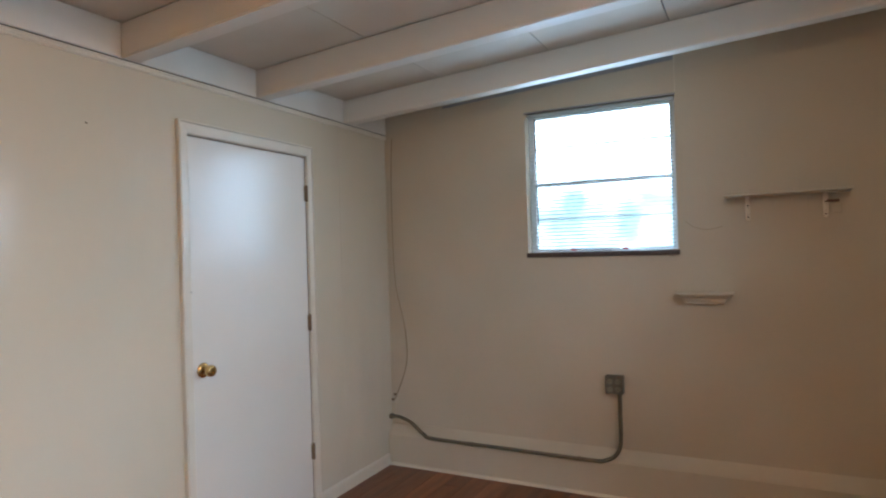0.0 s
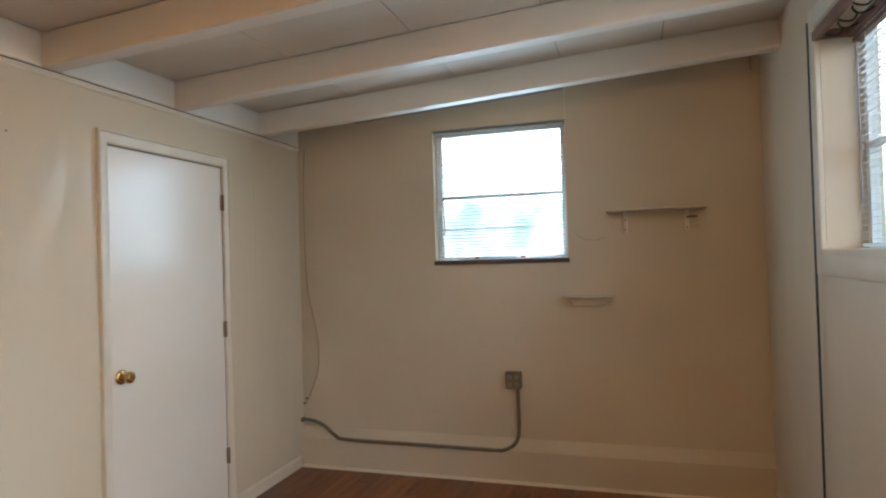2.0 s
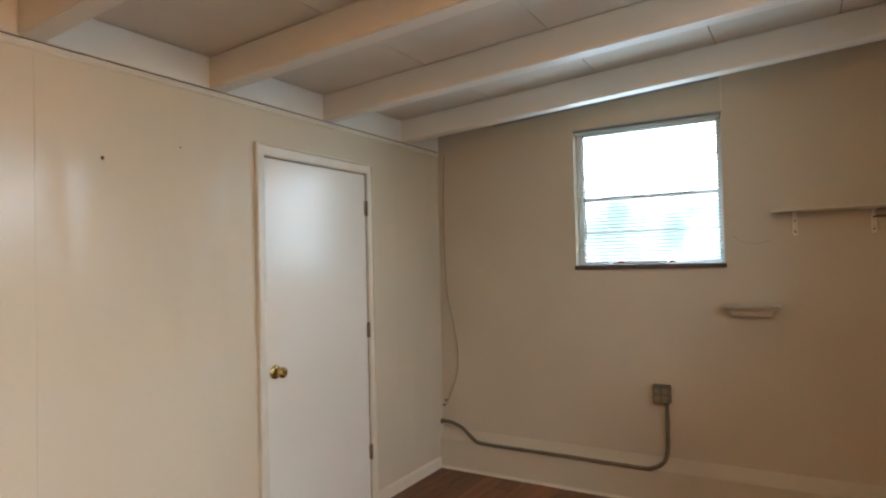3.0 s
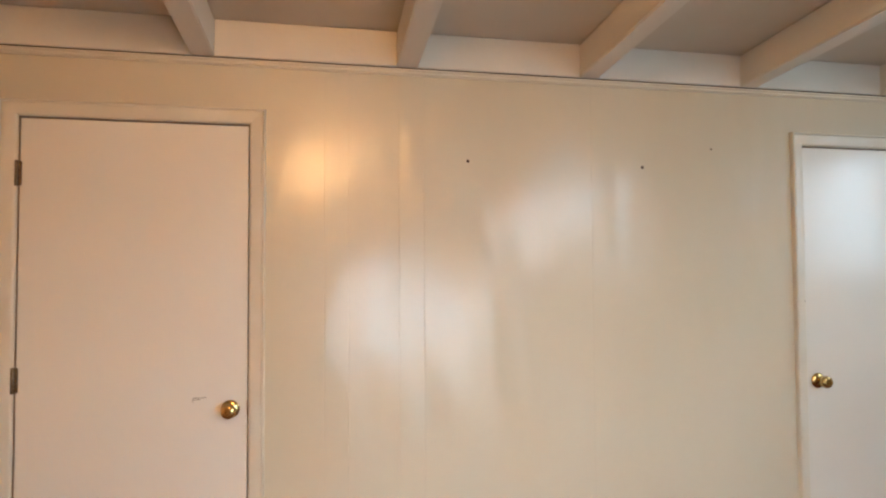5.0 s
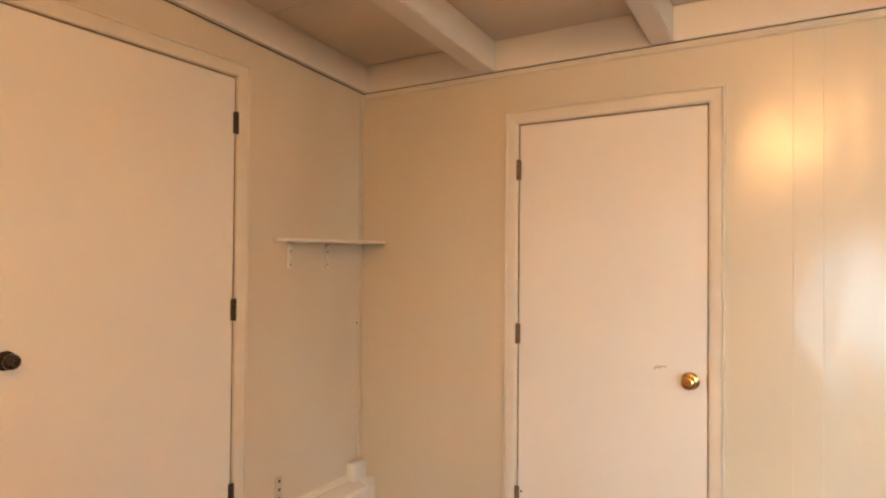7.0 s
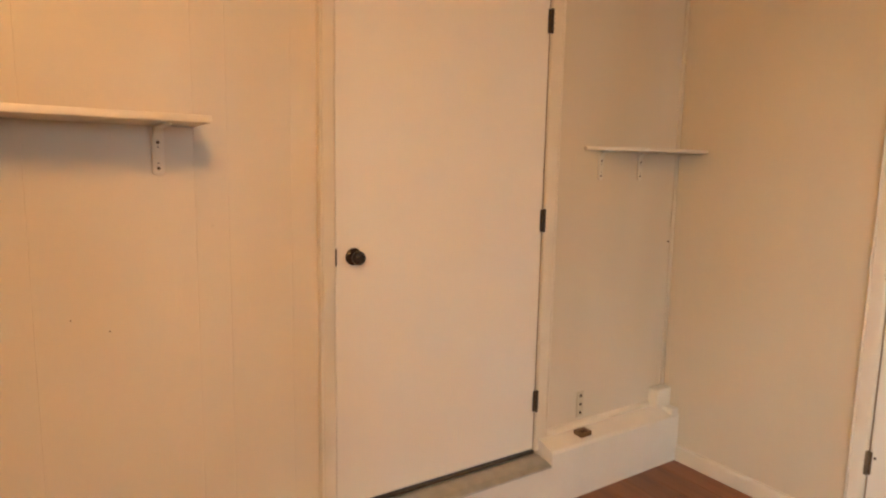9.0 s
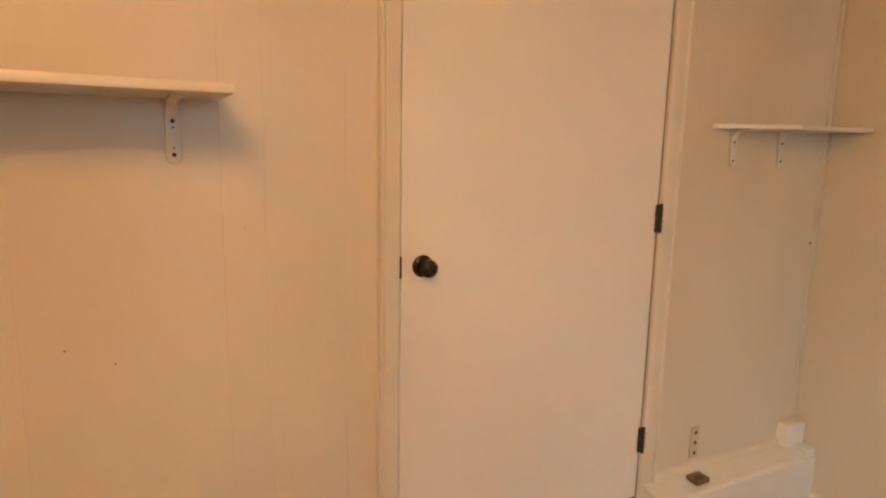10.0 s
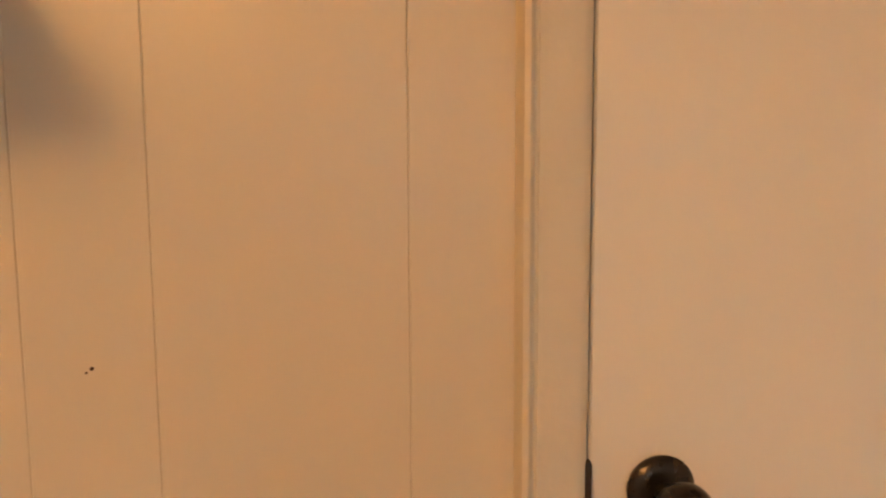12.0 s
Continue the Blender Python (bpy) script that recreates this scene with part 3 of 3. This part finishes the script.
# wide window on wall D in a deep plain recess, with casing
window_2 = add_window("window_2", "D", 0, WD[1] - WD[0], WD[2], WD[3], 0.140, "wide window with daylight in a deep recess", (), (1.80,), TRIM)
window_2.matrix_world = pose(WD[1], -LY, 0, 0, 0, 180)
cz = 0.075
boxes("casing", [((-cz, -0.020, WD[2] - cz), (0.0, 0.0, WD[3] + cz)), ((WD[1] - WD[0], -0.020, WD[2] - cz), (WD[1] - WD[0] + cz, 0.0, WD[3] + cz)),
                 ((0.0, -0.020, WD[3]), (WD[1] - WD[0], 0.0, WD[3] + cz)), ((0.0, -0.020, WD[2] - cz), (WD[1] - WD[0], 0.0, WD[2]))],
      TRIM, window_2, "white painted flat casing", bevel=0.004, seg=2)
blind_2, rail_2 = add_blind("open white blind in the wide window with a brown head rail", "D", 0.02, WD[1] - WD[0] - 0.02, WD[2] + 0.03, WD[3] - 0.072, 0.118,
                            pitch=0.026, tilt=8, head=RACK, wide=0.015)
blind_2.matrix_world = pose(WD[1], -LY, 0, 0, 0, 180)
window_3 = add_window("window_3", "D", 0, WD2[1] - WD2[0], WD2[2], WD2[3], 0.10, "plain low glazed opening in the cream wall", (), (), TRIM)
window_3.matrix_world = pose(WD2[1], -LY, 0, 0, 0, 180)

# hook rack across the top of the wide window
rack = empty("hook_rack", "reddish brown wooden rack with black iron hooks in the window recess", "rack")
boxes("rail", [((3.62, -LY + 0.004, 2.225), (4.612, -LY + 0.030, 2.262))], RACK, rack, bevel=0.003)
boxes("rail", [((3.62, -LY - 0.114, 2.225), (4.612, -LY - 0.090, 2.262))], RACK, rack, bevel=0.003)
for x in (3.63, 4.58):
    boxes("cross_bar", [((x, -LY - 0.090, 2.228), (x + 0.03, -LY + 0.004, 2.258))], RACK, rack, bevel=0.003)
bm = bmesh.new()
tube(bm, smooth_path([(0, 0, 0.0), (0, 0.020, -0.012), (0, 0.045, -0.016), (0, 0.062, -0.004), (0, 0.066, 0.012)]), 0.0035, 8)
hook_mesh = part("hook", bm, IRON, rack, smooth=True)
hook_mesh.location = (4.56, -LY + 0.004, 2.240)
hook_mesh.scale = (1, -1, 1)
for k in range(1, 12):
    h = new("hook", hook_mesh.data)
    h.parent = rack
    h.location = (4.56 - 0.075 * k, -LY + 0.004 if k % 2 == 0 else -LY - 0.090, 2.240)
    h.scale = (1, -1 if k % 2 == 0 else 1, 1)
bm = bmesh.new()
tube(bm, smooth_path([(4.708, -LY + 0.019, 2.33), (4.704, -LY + 0.019, 2.0), (4.707, -LY + 0.019, 1.5), (4.703, -LY + 0.019, 0.8), (4.706, -LY + 0.019, 0.10)]), 0.005, 8)
tagged(part("cable", bm, BLACKC, smooth=True), "thin dark cable hanging down beside the window casing", "cable")


# ---- shelves ----
def add_bracket(shelf, wall_pose, u, z_top, z_low, reach, width=0.028, mat=TRIM, label=""):
    """A pressed metal shelf bracket: rounded upright plate and an arm beneath the board."""
    b = bmesh.new()
    hw = width / 2
    n = 8
    low = [(u + hw * math.cos(math.pi + math.pi * i / n), -0.0085, z_low + hw + hw * math.sin(math.pi + math.pi * i / n)) for i in range(n + 1)]
    prism(b, [(u - hw, -0.0085, z_top), *low, (u + hw, -0.0085, z_top)], (0, 0.008, 0))
    arm = [(u + 0.8 * hw * math.cos(math.pi + math.pi * i / n), -reach + hw + 0.8 * hw * math.sin(math.pi + math.pi * i / n), z_top - 0.006) for i in range(n + 1)]
    prism(b, [(u - 0.8 * hw, -0.0005, z_top - 0.006), *arm, (u + 0.8 * hw, -0.0005, z_top - 0.006)], (0, 0, 0.0055))
    bmesh.ops.bevel(b, geom=b.edges[:], offset=0.0022, segments=2, affect="EDGES", profile=0.5)
    prism(b, [(u - 0.7 * hw, -0.008, z_top - 0.034), (u - 0.7 * hw, -0.004, z_top - 0.005), (u - 0.7 * hw, -0.040, z_top - 0.005), (u - 0.7 * hw, -0.020, z_top - 0.010),
              (u - 0.7 * hw, -0.013, z_top - 0.018)], (1.4 * hw, 0, 0))
    br = part("bracket", b, mat, shelf, label, True)
    for dz, r in ((z_low + 0.020, 0.0045), (z_low + 0.034, 0.002), (z_top - 0.056, 0.002), (z_top - 0.043, 0.0045)):
        s = bmesh.new()
        lathe(s, [(0, 0), (r, 0), (r, 0.0008), (0, 0.0008)], pose(u, -0.0087, dz, 90, 0, 0), 10)
        part("screw", s, HOLE, br)
    return br


shelf_c = empty("wall_shelf", "cream painted board shelf on metal brackets against the panelled wall", "shelf", "wall shelves")
shelf_c.matrix_world = face_pose("C", 0, 0)
boxes("board", [((-2.90, -0.235, 1.457), (-2.108, -0.001, 1.4755))], TRIM, shelf_c, bevel=0.004, seg=2)
for u in (-2.80, -2.558, -2.20):
    add_bracket(shelf_c, None, u, 1.4565, 1.325, 0.19, 0.030)

shelf_corner = empty("corner_shelf", "small cream corner shelf with a clipped front edge on metal brackets", "shelf", "wall shelves")
bm = bmesh.new()
prism(bm, [(0.0015, -0.612, 1.446), (0.018, -0.612, 1.446), (0.150, -0.39, 1.446), (0.152, -0.0015, 1.446), (0.0015, -0.0015, 1.446)], (0, 0, 0.0135))
part("board", bm, TRIM, shelf_corner)
for y in (-0.514, -0.27):
    br = add_bracket(shelf_corner, None, 0.0, 1.4455, 1.322, 0.11, 0.028)
    br.matrix_world = face_pose("C", y, 0)
shelf_b = empty("wall_shelf", "thin cream board shelf on two metal brackets beside the window", "shelf", "wall shelves")
shelf_b.matrix_world = pose(LX, 0, 0, 0, 0, -90)
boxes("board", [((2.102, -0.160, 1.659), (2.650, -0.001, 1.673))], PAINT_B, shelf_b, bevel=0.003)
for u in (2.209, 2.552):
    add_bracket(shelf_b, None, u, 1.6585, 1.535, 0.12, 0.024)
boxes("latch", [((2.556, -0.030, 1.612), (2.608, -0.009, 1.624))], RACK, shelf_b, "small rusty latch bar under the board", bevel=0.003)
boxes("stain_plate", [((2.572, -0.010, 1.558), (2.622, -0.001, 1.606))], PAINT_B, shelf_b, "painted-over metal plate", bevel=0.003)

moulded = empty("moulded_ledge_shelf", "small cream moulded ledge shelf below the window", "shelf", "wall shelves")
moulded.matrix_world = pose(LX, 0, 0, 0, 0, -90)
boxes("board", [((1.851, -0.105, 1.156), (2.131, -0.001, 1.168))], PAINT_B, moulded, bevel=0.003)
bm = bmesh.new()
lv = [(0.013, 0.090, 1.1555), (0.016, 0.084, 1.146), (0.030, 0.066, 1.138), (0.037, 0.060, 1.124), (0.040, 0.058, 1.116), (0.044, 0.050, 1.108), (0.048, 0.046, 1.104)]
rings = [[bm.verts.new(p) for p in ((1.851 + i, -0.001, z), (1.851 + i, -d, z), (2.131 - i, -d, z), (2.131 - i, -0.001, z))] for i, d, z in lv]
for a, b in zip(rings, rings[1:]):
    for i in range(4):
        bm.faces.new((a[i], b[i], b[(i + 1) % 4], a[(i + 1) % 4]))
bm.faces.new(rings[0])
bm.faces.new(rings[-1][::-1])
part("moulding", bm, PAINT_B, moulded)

# seam and dark strip on wall B above the window
bm = bmesh.new()
prism(bm, [(LX - 0.003, -0.45, 2.354), (LX - 0.003, -1.866, 2.436), (LX - 0.003, -1.866, 2.468), (LX - 0.003, -0.45, 2.368)], (0.006, 0, 0))
tagged(part("trim_wall_strip", bm, RAILG), "thin grey strip on the wall above the window", "trim", kind="structure")
tagged(boxes("trim_wall_seam", [((LX - 0.0025, -1.873, 2.256), (LX + 0.002, -1.869, 2.50))], TRIM), "faint upright seam in the wall above the window", "trim", kind="structure")
bm = bmesh.new()
tube(bm, smooth_path([(LX - 0.006, -2.915, 2.52), (LX - 0.006, -2.912, 2.48), (LX - 0.008, -2.918, 2.43)]), 0.004, 8)
tagged(part("cable", bm, CORD, smooth=True), "short beige cable stub high in the corner", "cable")

# ---- wiring on wall B ----
outlet = empty("surface_outlet", "grey-green metal surface outlet box with four sockets and conduit", "outlet", "outlets")
boxes("box", [((LX - 0.048, -1.556, 0.588), (LX - 0.001, -1.457, 0.692))], BOXGREY, outlet, bevel=0.006, seg=2)
plate = boxes("cover", [((LX - 0.053, -1.551, 0.593), (LX - 0.0482, -1.462, 0.687))], BOXGREY, outlet, bevel=0.002)
for y in (-1.528, -1.485):
    for z in (0.618, 0.662):
        s = bmesh.new()
        lathe(s, [(0, 0), (0.0155, 0), (0.0155, 0.002), (0.013, 0.0035), (0, 0.0035)], pose(LX - 0.053, y, z, 0, -90, 0), 16)
        part("socket", s, SOCKET, plate, "dull ivory socket face")
        boxes("slot", [((LX - 0.0575, y + d - 0.001, z - 0.005), (LX - 0.0563, y + d + 0.001, z + 0.005)) for d in (-0.005, 0.005)], HOLE, plate)
bm = bmesh.new()
tube(bm, smooth_path([(LX - 0.03, -0.022, 0.318), (LX - 0.032, -0.075, 0.318), (LX - 0.034, -0.17, 0.288), (LX - 0.055, -0.27, 0.228), (LX - 0.060, -0.36, 0.208),
                      (LX - 0.060, -0.88, 0.206), (LX - 0.060, -1.36, 0.203), (LX - 0.056, -1.44, 0.208), (LX - 0.045, -1.505, 0.245), (LX - 0.030, -1.530, 0.31),
                      (LX - 0.026, -1.532, 0.45), (LX - 0.026, -1.532, 0.592)], 10), 0.0115, 12)
part("conduit", bm, BOXGREY, outlet, "bent metal conduit", True)
for p in ((LX - 0.060, -1.30, 0.204), (LX - 0.060, -0.62, 0.207)):
    bm = bmesh.new()
    lathe(bm, [(0.0118, -0.008), (0.0138, -0.008), (0.0138, 0.008), (0.0118, 0.008)], pose(*p, 90, 0, 0), 14)
    part("strap", bm, BOXGREY, outlet)
boxes("fitting", [((LX - 0.046, -0.024, 0.303), (LX - 0.014, -0.001, 0.334))], BOXGREY, outlet, bevel=0.004, seg=2)

bm = bmesh.new()
tube(bm, smooth_path([(LX - 0.006, -0.060, 2.20), (LX - 0.006, -0.046, 1.95), (LX - 0.006, -0.044, 1.67), (LX - 0.007, -0.048, 1.40), (LX - 0.007, -0.062, 1.19),
                      (LX - 0.007, -0.100, 1.02), (LX - 0.007, -0.127, 0.874), (LX - 0.007, -0.132, 0.74), (LX - 0.007, -0.115, 0.634), (LX - 0.007, -0.07, 0.52),
                      (LX - 0.008, -0.028, 0.43)]), 0.0042, 8)
tagged(part("cable", bm, CORD, smooth=True), "thin beige cord painted against the wall in the corner", "cable")
for y, z in ((-0.030, 0.46), (-0.012, 0.425), (-0.016, 0.245)):
    tagged(boxes("cable_clip", [((LX - 0.012, y - 0.010, z - 0.006), (LX - 0.001, y + 0.010, z + 0.008))], HINGE, bevel=0.002),
           "small rusty cable clip on the wall near the corner", "clip", "cable clips")
bm = bmesh.new()
tube(bm, smooth_path([(LX - 0.003, -1.905, 1.55), (LX - 0.003, -1.95, 1.515), (LX - 0.003, -2.02, 1.500), (LX - 0.003, -2.09, 1.515)]), 0.0022, 6)
tagged(part("cable", bm, CORD, smooth=True), "short thin cord looped on the wall below the shelf", "cable")

# ---- outlet and metal box on the ledge of wall C ----
out2 = empty("wall_outlet", "narrow ivory outlet strip on the white wall above the ledge", "outlet", "outlets")
boxes("plate", [((0.001, -0.585, 0.298), (0.007, -0.545, 0.415))], IVORY, out2, bevel=0.002)
for z in (0.318, 0.356, 0.394):
    boxes("slot", [((0.0072, -0.570, z - 0.006), (0.0082, -0.558, z + 0.006))], HOLE, out2)
jbox = empty("junction_box", "small dark metal box lying on the white ledge", "junction box")
boxes("box", [((0.034, -0.628, 0.244), (0.084, -0.566, 0.265))], HINGE, jbox, bevel=0.003)
boxes("opening", [((0.058, -0.622, 0.2652), (0.080, -0.586, 0.2660))], HOLE, jbox, "dark opening in the lid")

# ---- marks on the walls ----
def mark(wall, u, z, r, label="small dark nail hole in the painted panelling"):
    s = bmesh.new()
    lathe(s, [(0, -0.001), (r, -0.001), (r * 0.9, 0.001), (0, 0.0012)], face_pose(wall, u, z) @ pose(0, -0.0005, 0, 90, 0, 0), 10)
    tagged(part("nail_hole", s, HOLE), label, "hole", "nail holes")


for u, z, r in ((2.516, 1.864, 0.0075), (3.283, 1.860, 0.0075), (3.613, 1.949, 0.004), (0.908, 0.352, 0.005)):
    mark("A", u, z, r)
for u, z, r in ((-2.064, 1.187, 0.0014), (-2.422, 0.952, 0.002), (-2.334, 0.913, 0.002), (-0.034, 1.041, 0.005), (-2.068, 1.184, 0.0008)):
    mark("C", u, z, r)

# ---- lamp behind the walker, under the ceiling near wall D ----
lampo = empty("ceiling_lamp", "warm glowing oval opal glass lamp under the ceiling", "lamp", at=LAMP)
bm = bmesh.new()
lathe(bm, [(0, 0.223), (0.10, 0.223), (0.105, 0.213), (0.085, 0.102), (0, 0.100)], pose(0, 0, 0), 28)
part("base", bm, LAMPBASE, lampo, smooth=True)
bm = bmesh.new()
lathe(bm, [(0.0, 0.075), (0.11, 0.072), (0.17, 0.048), (0.19, 0.0), (0.16, -0.045), (0.09, -0.075), (0, -0.085)], pose(0, 0, 0), 28)
shade = part("shade", bm, OPAL, lampo, "glowing opal glass shade", True)
shade.scale = (1.6, 1.0, 1.35)

# ---- floor: laminate planks on a slab ----
floor = boxes("floor", [((-WT, -LY - 0.2, -0.12), (LX + 0.2, WT, -0.009))], GAP_SHADE)
tagged(floor, "reddish brown laminate plank floor", "floor", kind="structure")
PW, PL = 0.125, 1.21
cache = {}
rows_n = int(LY / PW) + 1
for r in range(rows_n):
    y1 = -r * PW
    y0 = max(-LY, y1 - PW)
    x = -((r * 0.37) % 1.0) * PL
    while x < LX:
        a, b = max(x, 0.0), min(x + PL, LX)
        if b - a > 0.01 and y1 - y0 > 0.005:
            key = (round(b - a, 3), round(y1 - y0, 3))
            if key not in cache:
                bm = bmesh.new()
                box(bm, (0.0006, 0.0006, -0.0088), (key[0] - 0.0006, key[1] - 0.0006, 0.0), 0.0012)
                me = bpy.data.meshes.new("plank")
                bmesh.ops.recalc_face_normals(bm, faces=bm.faces[:])
                bm.to_mesh(me)
                bm.free()
                me.materials.append(WOODF)
                cache[key] = me
            p = new("plank", cache[key])
            p.parent = floor
            p.location = (a, y0, 0)
        x += PL
